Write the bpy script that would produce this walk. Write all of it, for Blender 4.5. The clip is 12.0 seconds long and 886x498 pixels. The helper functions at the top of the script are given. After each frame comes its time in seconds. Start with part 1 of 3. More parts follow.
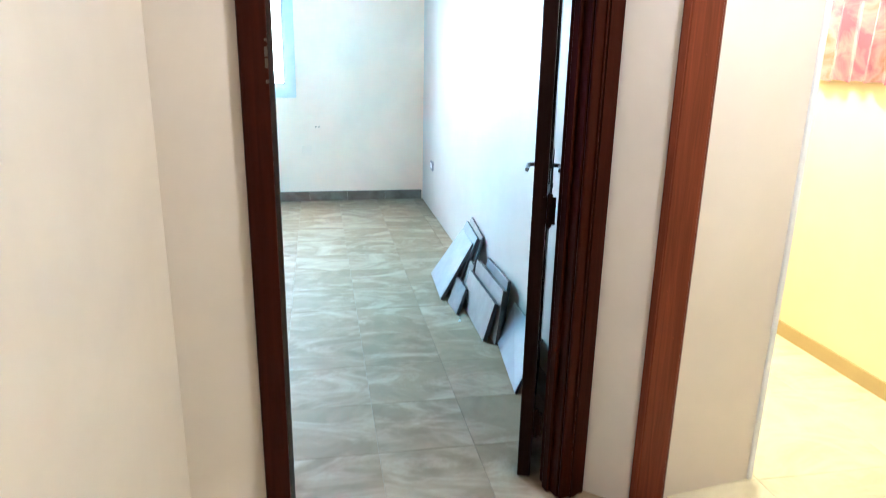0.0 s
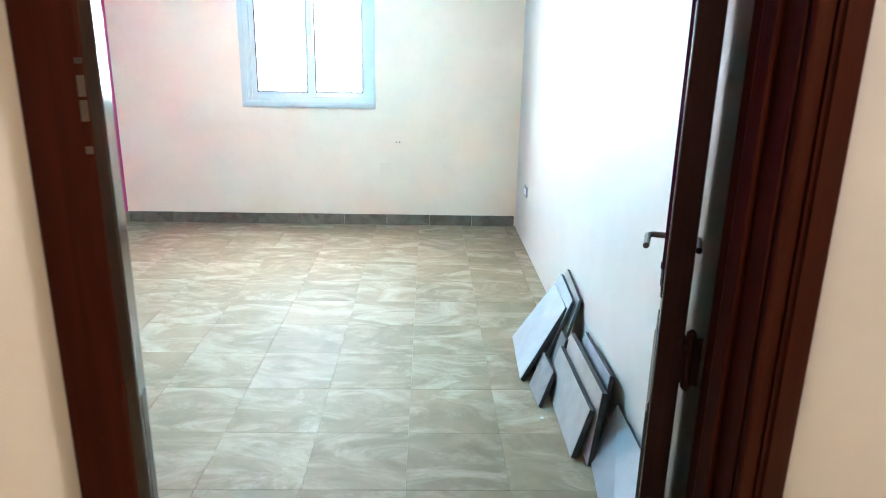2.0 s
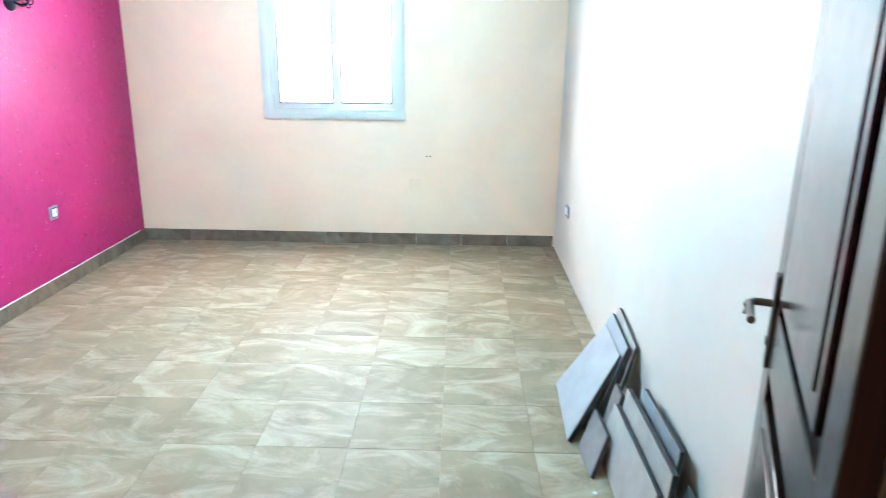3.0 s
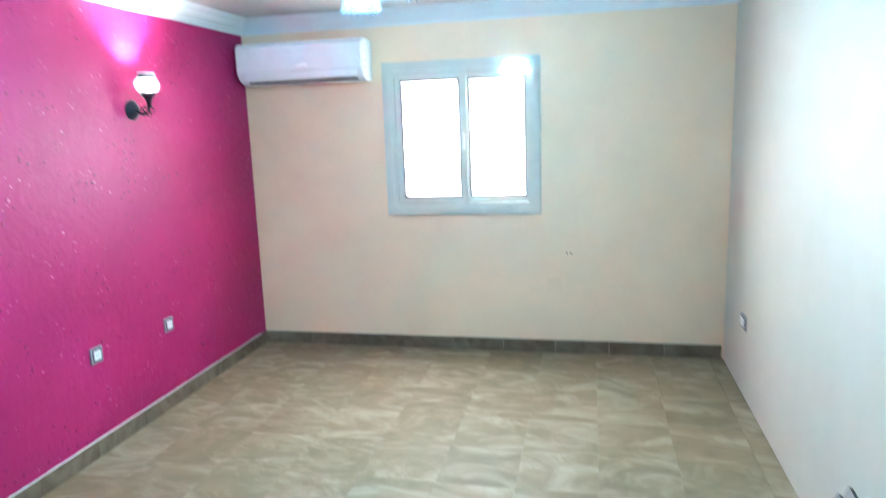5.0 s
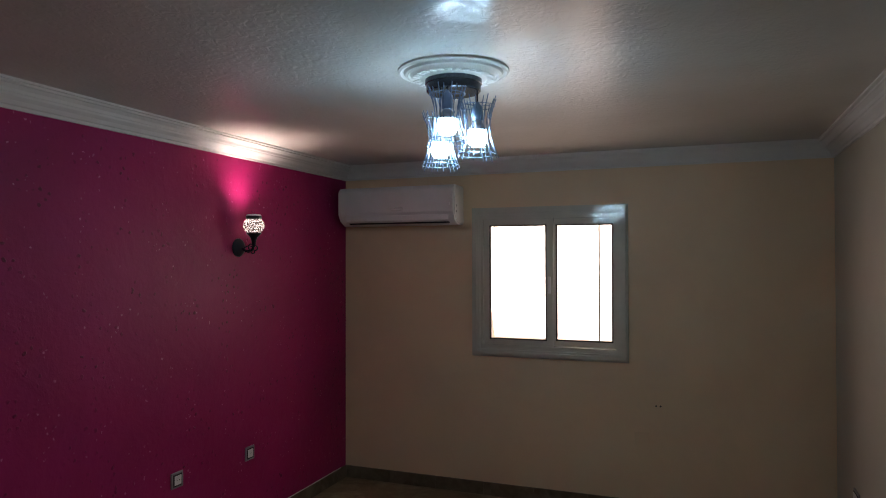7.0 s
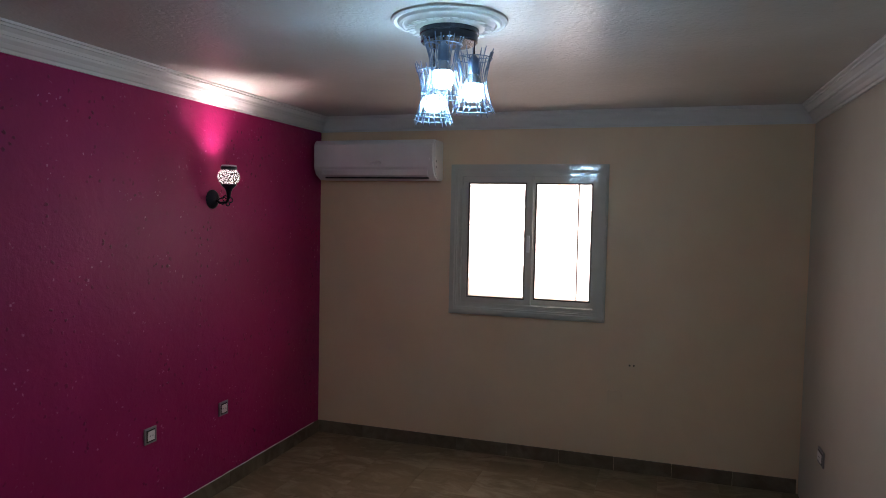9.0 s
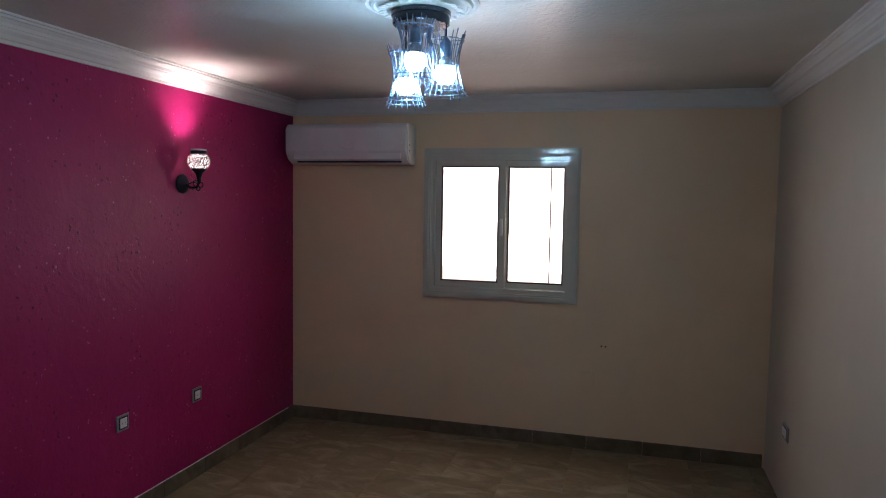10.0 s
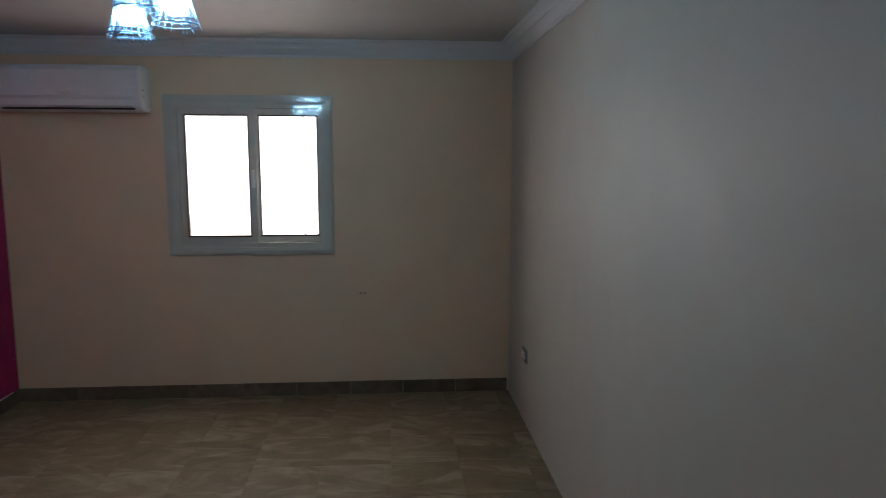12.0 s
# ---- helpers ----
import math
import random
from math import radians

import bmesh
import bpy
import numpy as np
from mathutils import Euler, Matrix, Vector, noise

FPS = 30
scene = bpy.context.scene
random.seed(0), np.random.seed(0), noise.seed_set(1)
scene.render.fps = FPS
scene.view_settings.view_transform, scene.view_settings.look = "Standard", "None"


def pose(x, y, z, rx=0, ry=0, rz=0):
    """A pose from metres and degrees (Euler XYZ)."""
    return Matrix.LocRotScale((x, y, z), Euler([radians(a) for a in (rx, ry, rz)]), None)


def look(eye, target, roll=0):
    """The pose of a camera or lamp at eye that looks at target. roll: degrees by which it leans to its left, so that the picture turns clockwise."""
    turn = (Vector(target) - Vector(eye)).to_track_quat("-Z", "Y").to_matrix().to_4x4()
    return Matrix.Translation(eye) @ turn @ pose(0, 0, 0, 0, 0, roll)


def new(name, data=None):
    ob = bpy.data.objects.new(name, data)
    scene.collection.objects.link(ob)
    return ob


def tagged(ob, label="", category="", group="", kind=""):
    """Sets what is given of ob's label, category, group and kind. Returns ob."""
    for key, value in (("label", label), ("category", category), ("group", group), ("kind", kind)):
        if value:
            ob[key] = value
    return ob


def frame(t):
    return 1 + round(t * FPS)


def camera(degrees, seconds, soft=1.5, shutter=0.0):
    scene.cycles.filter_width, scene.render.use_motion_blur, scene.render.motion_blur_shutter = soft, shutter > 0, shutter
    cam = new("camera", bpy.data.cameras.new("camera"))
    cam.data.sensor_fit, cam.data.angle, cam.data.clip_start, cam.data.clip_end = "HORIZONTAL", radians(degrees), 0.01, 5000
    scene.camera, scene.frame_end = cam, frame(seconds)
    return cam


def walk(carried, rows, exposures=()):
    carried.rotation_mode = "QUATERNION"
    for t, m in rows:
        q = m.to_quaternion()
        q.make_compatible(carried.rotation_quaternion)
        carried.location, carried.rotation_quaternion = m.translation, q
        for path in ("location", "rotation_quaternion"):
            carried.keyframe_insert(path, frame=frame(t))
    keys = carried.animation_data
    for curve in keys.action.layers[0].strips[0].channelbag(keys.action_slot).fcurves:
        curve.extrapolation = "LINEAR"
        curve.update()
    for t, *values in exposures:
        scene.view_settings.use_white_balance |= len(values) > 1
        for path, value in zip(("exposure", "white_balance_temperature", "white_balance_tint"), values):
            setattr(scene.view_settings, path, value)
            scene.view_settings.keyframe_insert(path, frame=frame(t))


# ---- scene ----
cam = camera(66.1, 12.0, soft=0.9, shutter=0.4)
PATH = [
    (0, (2.359, -1.804, 1.493), (2.71, 0.081, 0.926), 1.1),
    (0.5, (2.383, -1.583, 1.52), (2.753, 0.32, 1.031), 0.7),
    (1, (2.441, -1.345, 1.506), (2.722, 0.56, 0.965), 0.1),
    (1.5, (2.555, -1.105, 1.535), (2.732, 0.816, 1.008), 2.1),
    (2, (2.614, -0.866, 1.524), (2.663, 1.05, 0.954), 1.1),
    (2.5, (2.599, -0.657, 1.548), (2.681, 1.262, 0.991), 1.3),
    (3, (2.594, -0.429, 1.546), (2.556, 1.49, 0.986), 0.8),
    (3.2, (2.594, -0.359, 1.553), (2.467, 1.563, 1.017), 0.4),
    (4.8, (2.499, 0.197, 1.625), (2.188, 2.118, 1.161), -1.2),
    (5, (2.51, 0.237, 1.655), (2.085, 2.158, 1.292), -2.0),
    (5.5, (2.468, 0.252, 1.734), (1.956, 2.181, 1.609), -0.2),
    (6, (2.555, 0.235, 1.789), (1.975, 2.149, 1.798), -0.3),
    (6.5, (2.648, 0.243, 1.747), (2.002, 2.133, 1.839), 0.1),
    (6.7, (2.657, 0.237, 1.717), (1.941, 2.104, 1.789), 0.0),
    (8.3, (2.527, 0.271, 1.728), (1.88, 2.161, 1.629), 1.1),
    (8.5, (2.523, 0.27, 1.728), (1.888, 2.164, 1.627), 1.2),
    (9, (2.526, 0.267, 1.728), (1.914, 2.168, 1.625), 1.2),
    (9.5, (2.526, 0.266, 1.725), (1.96, 2.18, 1.605), 1.0),
    (10, (2.53, 0.258, 1.721), (1.993, 2.179, 1.575), 0.9),
    (10.5, (2.512, 0.266, 1.697), (2.056, 2.202, 1.488), 1.5),
    (11, (2.514, 0.278, 1.695), (2.219, 2.242, 1.458), 1.0),
    (11.5, (2.522, 0.273, 1.665), (2.468, 2.258, 1.425), 0.8),
    (12, (2.56, 0.271, 1.669), (2.712, 2.248, 1.405), 0.1),
]
EXPOSE = [(0.0, 4.05, 5100, 7), (0.5, 3.85, 5050, 7), (1.0, 3.95, 5150, 8), (2.0, 4.0, 5650, 11), (3.2, 4.1, 5800, 13), (4.8, 3.6, 5700, 9), (5.2, 3.05, 6200, 12), (5.5, 2.15, 6900, 18),
          (6.0, 0.9, 8000, 29), (6.5, 0.0, 8600, 35), (8.5, 0.3, 7900, 37), (10.5, 0.3, 7350, 34), (11.0, 0.45, 7150, 30), (12.0, 0.5, 6900, 26)]
walk(cam, [(t, look(eye, target, roll)) for t, eye, target, roll in PATH], EXPOSE)

# ---- plan, metres ----
W, D, H = 3.40, 5.00, 2.44          # bedroom: pink wall x = 0, window wall y = D
YR, YH = -0.04, -0.16               # door wall: room face and hall face
HL, HR, HB = 1.995, 4.85, -4.0       # hall: left wall, yellow wall, back
SK = 0.092                          # skirting height
GLOW = 23.0                         # radiance of the bulbs

# ---- world, sun, large lights ----
world = bpy.data.worlds.new("sky")
scene.world = world
world.use_nodes = True
sky = world.node_tree.nodes.new("ShaderNodeTexSky")
sky.sky_type, sky.sun_disc = "NISHITA", False
sky.sun_elevation, sky.sun_rotation = radians(50), radians(190)
world.node_tree.links.new(sky.outputs[0], world.node_tree.nodes["Background"].inputs[0])
world.node_tree.nodes["Background"].inputs[1].default_value = 0.12


def lamp(name, kind, m, energy, color, **kw):
    data = bpy.data.lights.new(name, kind)
    data.energy, data.color = energy, color
    for key, value in kw.items():
        if key == "size":
            data.size = value
        elif key == "size_y":
            data.shape, data.size_y = "RECTANGLE", value
        elif key == "radius":
            data.shadow_soft_size = value
        elif key == "angle":
            data.angle = radians(value)
    ob = new(name, data)
    ob.matrix_world = m
    return ob


lamp("sun", "SUN", look((1, -8, 12), (1.6, 0, 0)), 4.0, (1.0, 0.95, 0.86), angle=0.5)
lamp("window_daylight", "AREA", look((1.63, 5.30, 1.56), (1.63, 2.3, 0.25)), 11, (0.92, 0.95, 0.94), size=1.10, size_y=1.02)
# added fill light for the hall, no fitting stands here
lamp("hall_lamp", "POINT", pose(3.55, -0.80, 2.35), 4.1, (1.0, 0.90, 0.80), radius=0.1)
# unseen fill that brightens the yellow side room, not a real lamp
lamp("side_room_lamp", "POINT", pose(4.25, 1.3, 2.2), 8.8, (1.0, 0.86, 0.55), radius=0.1)


# ---- materials ----
class Nodes:
    """A small helper to write node materials."""

    def __init__(self, name):
        self.m = bpy.data.materials.new(name)
        self.m.use_nodes = True
        self.t = self.m.node_tree
        self.b = self.t.nodes["Principled BSDF"]
        self.co = None

    def node(self, kind, **kw):
        n = self.t.nodes.new(kind)
        for k, v in kw.items():
            self.put(n.inputs[k.replace("_", " ")], v)
        return n

    def put(self, socket, v):
        if isinstance(v, bpy.types.NodeSocket):
            self.t.links.new(v, socket)
        else:
            socket.default_value = v

    def where(self, shift=False):
        if self.co is None:
            self.co = self.node("ShaderNodeTexCoord").outputs["Object"]
            if shift:
                info = self.node("ShaderNodeObjectInfo")
                mul = self.node("ShaderNodeVectorMath")
                mul.operation = "SCALE"
                mul.inputs[3].default_value = 37.0
                comb = self.node("ShaderNodeCombineXYZ", X=info.outputs["Random"], Y=info.outputs["Random"], Z=info.outputs["Random"])
                self.t.links.new(comb.outputs[0], mul.inputs[0])
                add = self.node("ShaderNodeVectorMath")
                self.t.links.new(self.co, add.inputs[0])
                self.t.links.new(mul.outputs[0], add.inputs[1])
                self.co = add.outputs[0]
        return self.co

    def noise(self, scale, detail=4.0, rough=0.55, distort=0.0):
        return self.node("ShaderNodeTexNoise", Vector=self.where(), Scale=scale, Detail=detail, Roughness=rough, Distortion=distort).outputs["Fac"]

    def ramp(self, fac, *stops):
        n = self.node("ShaderNodeValToRGB", Fac=fac)
        e = n.color_ramp.elements
        while len(e) < len(stops):
            e.new(0.5)
        for el, (p, c) in zip(e, stops):
            el.position, el.color = p, (*c, 1) if len(c) == 3 else c
        return n.outputs["Color"]

    def mix(self, fac, a, b, how="MIX"):
        n = self.t.nodes.new("ShaderNodeMix")
        n.data_type, n.blend_type = "RGBA", how
        for i, v in ((0, fac), (6, a), (7, b)):
            self.put(n.inputs[i], (*v, 1) if isinstance(v, tuple) and len(v) == 3 else v)
        return n.outputs[2]

    def bump(self, height, strength=0.2, distance=0.01):
        n = self.node("ShaderNodeBump", Height=height, Strength=strength, Distance=distance)
        old = self.b.inputs["Normal"].links
        if old:
            self.t.links.new(old[0].from_socket, n.inputs["Normal"])
        self.t.links.new(n.outputs[0], self.b.inputs["Normal"])

    def set(self, **kw):
        for k, v in kw.items():
            v = (*v, 1) if isinstance(v, tuple) and len(v) == 3 else v
            self.put(self.b.inputs[k.replace("_", " ")], v)
        return self.m


def tone(c, f):
    return tuple(min(1.0, v * f) for v in c)


def paint(name, c, rough=0.55, spread=0.08, bump=0.12, fine=140.0, big=1.3):
    """Painted plaster: roller grain, soft blotches."""
    n = Nodes(name)
    n.where()
    blot = n.ramp(n.noise(big, 5, 0.6, 0.4), (0.3, tone(c, 1 - spread)), (0.7, tone(c, 1 + spread * 0.5)))
    n.bump(n.noise(fine, 3), bump, 0.002)
    n.bump(n.noise(9, 3), bump, 0.006)
    return n.set(Base_Color=blot, Roughness=n.ramp(n.noise(6), (0.3, (rough - 0.06,) * 3), (0.7, (rough + 0.06,) * 3)))


def plain(name, c, rough=0.4, metal=0.0, spread=0.12, scale=30.0, bump=0.05):
    n = Nodes(name)
    n.where()
    return_color = n.ramp(n.noise(scale, 5), (0.3, tone(c, 1 - spread)), (0.7, tone(c, 1 + spread)))
    n.bump(n.noise(scale * 5), bump, 0.002)
    return n.set(Base_Color=return_color, Roughness=rough, Metallic=metal)


def wood(name, c, rough=0.28, streak=0.35, gloss=0.08):
    """Varnished wood with grain along z."""
    n = Nodes(name)
    co = n.where()
    mp = n.node("ShaderNodeMapping", Vector=co, Scale=(55.0, 55.0, 2.2))
    grain = n.node("ShaderNodeTexNoise", Vector=mp.outputs[0], Scale=1.0, Detail=6.0, Roughness=0.65, Distortion=0.6).outputs["Fac"]
    col = n.ramp(grain, (0.28, tone(c, 1 - streak)), (0.72, tone(c, 1 + streak)))
    nicks = n.ramp(n.noise(60, 2, 0.5), (0.76, (0, 0, 0)), (0.78, (1, 1, 1)))
    col = n.mix(nicks, col, tone(c, 1.5))
    n.bump(grain, 0.15, 0.002)
    return n.set(Base_Color=col, Specular_IOR_Level=gloss, Roughness=n.ramp(n.noise(14, 4), (0.3, (rough - 0.03,) * 3), (0.7, (rough + 0.03,) * 3)))


def ceramic(name, a, b, vein, rough=0.2, scale=3.2, gloss=0.11):
    """Marbled glazed tile, every piece with a cut of its own."""
    n = Nodes(name)
    n.where(shift=True)
    cloud = n.ramp(n.noise(scale, 7, 0.62, 1.6), (0.32, a), (0.66, b))
    mp = n.node("ShaderNodeMapping", Vector=n.where(), Rotation=(0.0, 0.0, 0.7), Scale=(2.2, 4.6, 3.0))
    streak = n.node("ShaderNodeTexNoise", Vector=mp.outputs[0], Scale=1.0, Detail=7.0, Roughness=0.66, Distortion=1.2).outputs["Fac"]
    col = n.mix(n.ramp(streak, (0.46, (0, 0, 0)), (0.72, (0.85, 0.85, 0.85))), cloud, vein)
    tint = n.node("ShaderNodeObjectInfo").outputs["Random"]
    col = n.mix(1.0, col, n.ramp(tint, (0.0, (0.90, 0.90, 0.90)), (1.0, (1.0, 1.0, 1.0))), "MULTIPLY")
    n.bump(n.noise(60, 3), 0.05, 0.001)
    return n.set(Base_Color=col, Specular_IOR_Level=gloss, Roughness=n.ramp(n.noise(24, 3), (0.3, (rough - 0.04,) * 3), (0.7, (rough + 0.06,) * 3)))


def glow(name, c, strength):
    n = Nodes(name)
    return n.set(Base_Color=c, Emission_Color=c, Emission_Strength=strength, Roughness=0.4)


def pink_paint():
    """Magenta textured paint with trowel pits and pale specks, the highlights of bumps put into the colour."""
    n = Nodes("pink_textured_paint")
    co = n.where()
    c = (0.41, 0.019, 0.114)
    col = n.ramp(n.noise(1.6, 6, 0.6, 0.5), (0.3, tone(c, 0.84)), (0.7, tone(c, 1.08)))
    jit = n.node("ShaderNodeTexNoise", Vector=co, Scale=38.0, Detail=3.0)
    off = n.node("ShaderNodeVectorMath")
    off.operation = "MULTIPLY_ADD"
    n.t.links.new(jit.outputs["Color"], off.inputs[0])
    off.inputs[1].default_value = (0.030, 0.030, 0.030)
    n.t.links.new(co, off.inputs[2])
    vor = n.node("ShaderNodeTexVoronoi", Vector=off.outputs[0], Scale=24.0, Randomness=1.0)
    speck = n.ramp(vor.outputs["Distance"], (0.16, (1, 1, 1)), (0.26, (0, 0, 0)))
    mask = n.mix(1.0, speck, n.ramp(n.noise(4.0, 4), (0.48, (0, 0, 0)), (0.62, (1, 1, 1))), "MULTIPLY")
    col = n.mix(mask, col, tone(c, 0.38))
    # pale specks: highlights on the bumps, painted as colour
    fine = n.node("ShaderNodeTexVoronoi", Vector=off.outputs[0], Scale=31.0, Randomness=1.0)
    glint = n.mix(1.0, n.ramp(fine.outputs["Distance"], (0.12, (1, 1, 1)), (0.19, (0, 0, 0))), n.ramp(n.noise(6.0, 4), (0.54, (0, 0, 0)), (0.60, (1, 1, 1))), "MULTIPLY")
    col = n.mix(glint, col, (0.62, 0.17, 0.31))
    n.bump(n.noise(30, 5, 0.65), 0.32, 0.007)
    n.bump(n.noise(5.0, 4, 0.6, 0.8), 0.25, 0.02)
    n.bump(mask, 0.4, 0.004)
    return n.set(Base_Color=col, Specular_IOR_Level=0.22, Roughness=n.ramp(n.noise(20, 4), (0.3, (0.36,) * 3), (0.7, (0.52,) * 3)))


def ceiling_paint():
    """Glossy white enamel over uneven plaster."""
    n = Nodes("ceiling_enamel")
    n.where()
    n.bump(n.noise(30, 2, 0.45, 1.2), 0.26, 0.012)
    n.t.links.new(n.b.inputs["Normal"].links[0].from_socket, n.b.inputs["Coat Normal"])
    return n.set(Base_Color=n.ramp(n.noise(1.5, 5), (0.3, (0.60, 0.58, 0.54)), (0.7, (0.70, 0.68, 0.64))), Specular_IOR_Level=0.05, Roughness=0.55, Coat_Weight=0.30, Coat_Roughness=0.13)


def cloth_print():
    n = Nodes("printed_cloth")
    n.where()
    col = n.ramp(n.noise(7, 4, 0.5, 0.6), (0.40, (0.55, 0.22, 0.28)), (0.55, (0.78, 0.50, 0.46)), (0.68, (0.50, 0.24, 0.10)))
    n.bump(n.noise(180, 2), 0.1, 0.001)
    return n.set(Base_Color=col, Roughness=0.85)


M_PINK = pink_paint()
M_FAR = paint("peach_paint", (0.875, 0.64, 0.43))
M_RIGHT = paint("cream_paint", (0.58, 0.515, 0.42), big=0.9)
M_HALL = paint("hall_beige_paint", (0.68, 0.595, 0.515), rough=0.45)
M_YELLOW = paint("yellow_paint", (0.80, 0.73, 0.45))
M_CEIL = ceiling_paint()
M_PLASTER = paint("white_plaster", (0.76, 0.75, 0.72), rough=0.5, spread=0.05)
M_TILE = ceramic("floor_ceramic", (0.200, 0.138, 0.078), (0.266, 0.190, 0.112), (0.43, 0.342, 0.235), rough=0.52, gloss=0.09)
M_SKIRT = ceramic("skirting_ceramic", (0.115, 0.080, 0.051), (0.205, 0.150, 0.100), (0.27, 0.21, 0.15), rough=0.45)
M_GROUT = plain("grout", (0.33, 0.26, 0.18), 0.9)
M_YTILE = ceramic("hall_ceramic", (0.58, 0.50, 0.34), (0.70, 0.62, 0.44), (0.74, 0.68, 0.52))
M_WOOD = wood("dark_varnished_wood", (0.026, 0.0048, 0.0020), 0.34, gloss=0.06)
M_LEAF = wood("glossy_varnished_wood", (0.012, 0.0035, 0.0020), 0.16, gloss=0.5)
# M_DARK: near-black, carries the shade at the hinge side in its colour
M_DARK = wood("shade_dark_wood", (0.010, 0.0030, 0.0018), 0.5, gloss=0.05)
M_REDWOOD = wood("red_brown_wood", (0.125, 0.028, 0.012), 0.38)
M_ALU = plain("cream_aluminium", (0.60, 0.585, 0.51), 0.09, 0.0, 0.04, 12, 0.02)
M_ALU_SATIN = plain("satin_aluminium", (0.56, 0.55, 0.48), 0.42, 0.0, 0.05, 12, 0.02)
M_GASKET = plain("black_rubber", (0.02, 0.02, 0.02), 0.6)
M_WHITE = plain("white_plastic", (0.78, 0.77, 0.76), 0.30, 0.0, 0.03, 8, 0.02)
M_GREY = plain("grey_plastic", (0.25, 0.25, 0.26), 0.4)
M_BLACK = plain("black_metal", (0.016, 0.020, 0.030), 0.35, 0.6)
M_WIRE = plain("blue_grey_wire", (0.15, 0.23, 0.32), 0.32, 0.7)
M_CANOPY = plain("satin_black_metal", (0.05, 0.06, 0.08), 0.22, 0.8)
M_STEEL = plain("dark_bronze_metal", (0.10, 0.085, 0.07), 0.32, 0.9)
M_BADGE = plain("chrome", (0.97, 0.97, 0.97), 0.42, 1.0, 0.02)
M_DIM = plain("dusty_brown_laminate", (0.15, 0.135, 0.115), 0.7, 0.0, 0.2, 12)
M_BOARD = plain("grey_laminate", (0.235, 0.232, 0.225), 0.6, 0.0, 0.10, 9)
M_BOARD2 = plain("beige_laminate", (0.30, 0.265, 0.225), 0.6, 0.0, 0.14, 9)
M_EDGE = plain("dark_board_edge", (0.030, 0.026, 0.025), 0.6, 0.0, 0.4, 40)
M_CLOTH = cloth_print()
M_BULB = glow("bulb_glow", (0.30, 0.73, 1.0), 4.7 * GLOW)
M_SBULB = glow("warm_bulb_glow", (0.93, 0.94, 0.97), 30 * GLOW)
M_OUT = paint("sunlit_render", (0.80, 0.74, 0.62))


def glass():
    n = Nodes("window_glass")
    return n.set(Base_Color=(1.0, 1.0, 1.0), Roughness=0.0, Transmission_Weight=1.0, IOR=1.45)


M_GLASS = glass()


# ---- mesh helpers ----
def box(bm, x0, x1, y0, y1, z0, z1):
    m = Matrix.LocRotScale(((x0 + x1) / 2, (y0 + y1) / 2, (z0 + z1) / 2), None, (x1 - x0, y1 - y0, z1 - z0))
    return bmesh.ops.create_cube(bm, size=1, matrix=m)["verts"]


def block(x0, x1, y0, y1, z0, z1, r=0.0, seg=2):
    bm = bmesh.new()
    box(bm, x0, x1, y0, y1, z0, z1)
    if r:
        bmesh.ops.bevel(bm, geom=bm.edges[:], offset=r, segments=seg, profile=0.5, affect="EDGES")
    return bm


def prism(poly, z0, z1, bm=None):
    """An upright prism over a plan polygon, counter-clockwise."""
    bm = bm or bmesh.new()
    lo = [bm.verts.new((x, y, z0)) for x, y in poly]
    hi = [bm.verts.new((x, y, z1)) for x, y in poly]
    bm.faces.new(lo[::-1])
    bm.faces.new(hi)
    for i in range(len(poly)):
        j = (i + 1) % len(poly)
        bm.faces.new((lo[i], lo[j], hi[j], hi[i]))
    return bm


def lathe(rings, seg=32, bm=None, m=None):
    """A turned shape round z from (radius, z) rings, from below upwards."""
    bm = bm or bmesh.new()
    m = m or Matrix()
    loops = []
    for r, z in rings:
        loops.append([bm.verts.new(m @ Vector((r * math.cos(a), r * math.sin(a), z))) for a in (2 * math.pi * i / seg for i in range(seg))])
    for lo, hi in zip(loops, loops[1:]):
        for i in range(seg):
            j = (i + 1) % seg
            bm.faces.new((lo[i], lo[j], hi[j], hi[i]))
    for loop, flip in ((loops[0], True), (loops[-1], False)):
        bm.faces.new(loop[::-1] if flip else loop)
    return bm


def tube(path, r, bm=None, seg=8):
    """A round bar along a list of points."""
    bm = bm or bmesh.new()
    pts = [Vector(p) for p in path]
    loops = []
    for i, p in enumerate(pts):
        way = (pts[min(i + 1, len(pts) - 1)] - pts[max(i - 1, 0)]).normalized()
        q = way.to_track_quat("Z", "Y")
        loops.append([bm.verts.new(p + q @ Vector((r * math.cos(a), r * math.sin(a), 0))) for a in (2 * math.pi * k / seg for k in range(seg))])
    for lo, hi in zip(loops, loops[1:]):
        for i in range(seg):
            j = (i + 1) % seg
            bm.faces.new((lo[i], lo[j], hi[j], hi[i]))
    bm.faces.new(loops[0][::-1])
    bm.faces.new(loops[-1])
    return bm


def link(name, bm, material, smooth=False):
    me = bpy.data.meshes.new(name)
    bmesh.ops.recalc_face_normals(bm, faces=bm.faces[:])
    if smooth:
        for f in bm.faces:
            f.smooth = True
        for e in bm.edges:
            if len(e.link_faces) == 2 and e.calc_face_angle(0) > radians(38):
                e.smooth = False
    bm.to_mesh(me)
    bm.free()
    me.materials.append(material)
    return new(name, me)


def part(name, bm, material, parent, label="", smooth=False):
    ob = link(name, bm, material, smooth)
    ob.parent = parent
    if label:
        tagged(ob, label)
    return ob


def thing(name, m, label, category, group="", kind=""):
    ob = new(name)
    ob.empty_display_size = 0.1
    ob.matrix_world = m
    return tagged(ob, label, category, group, kind)


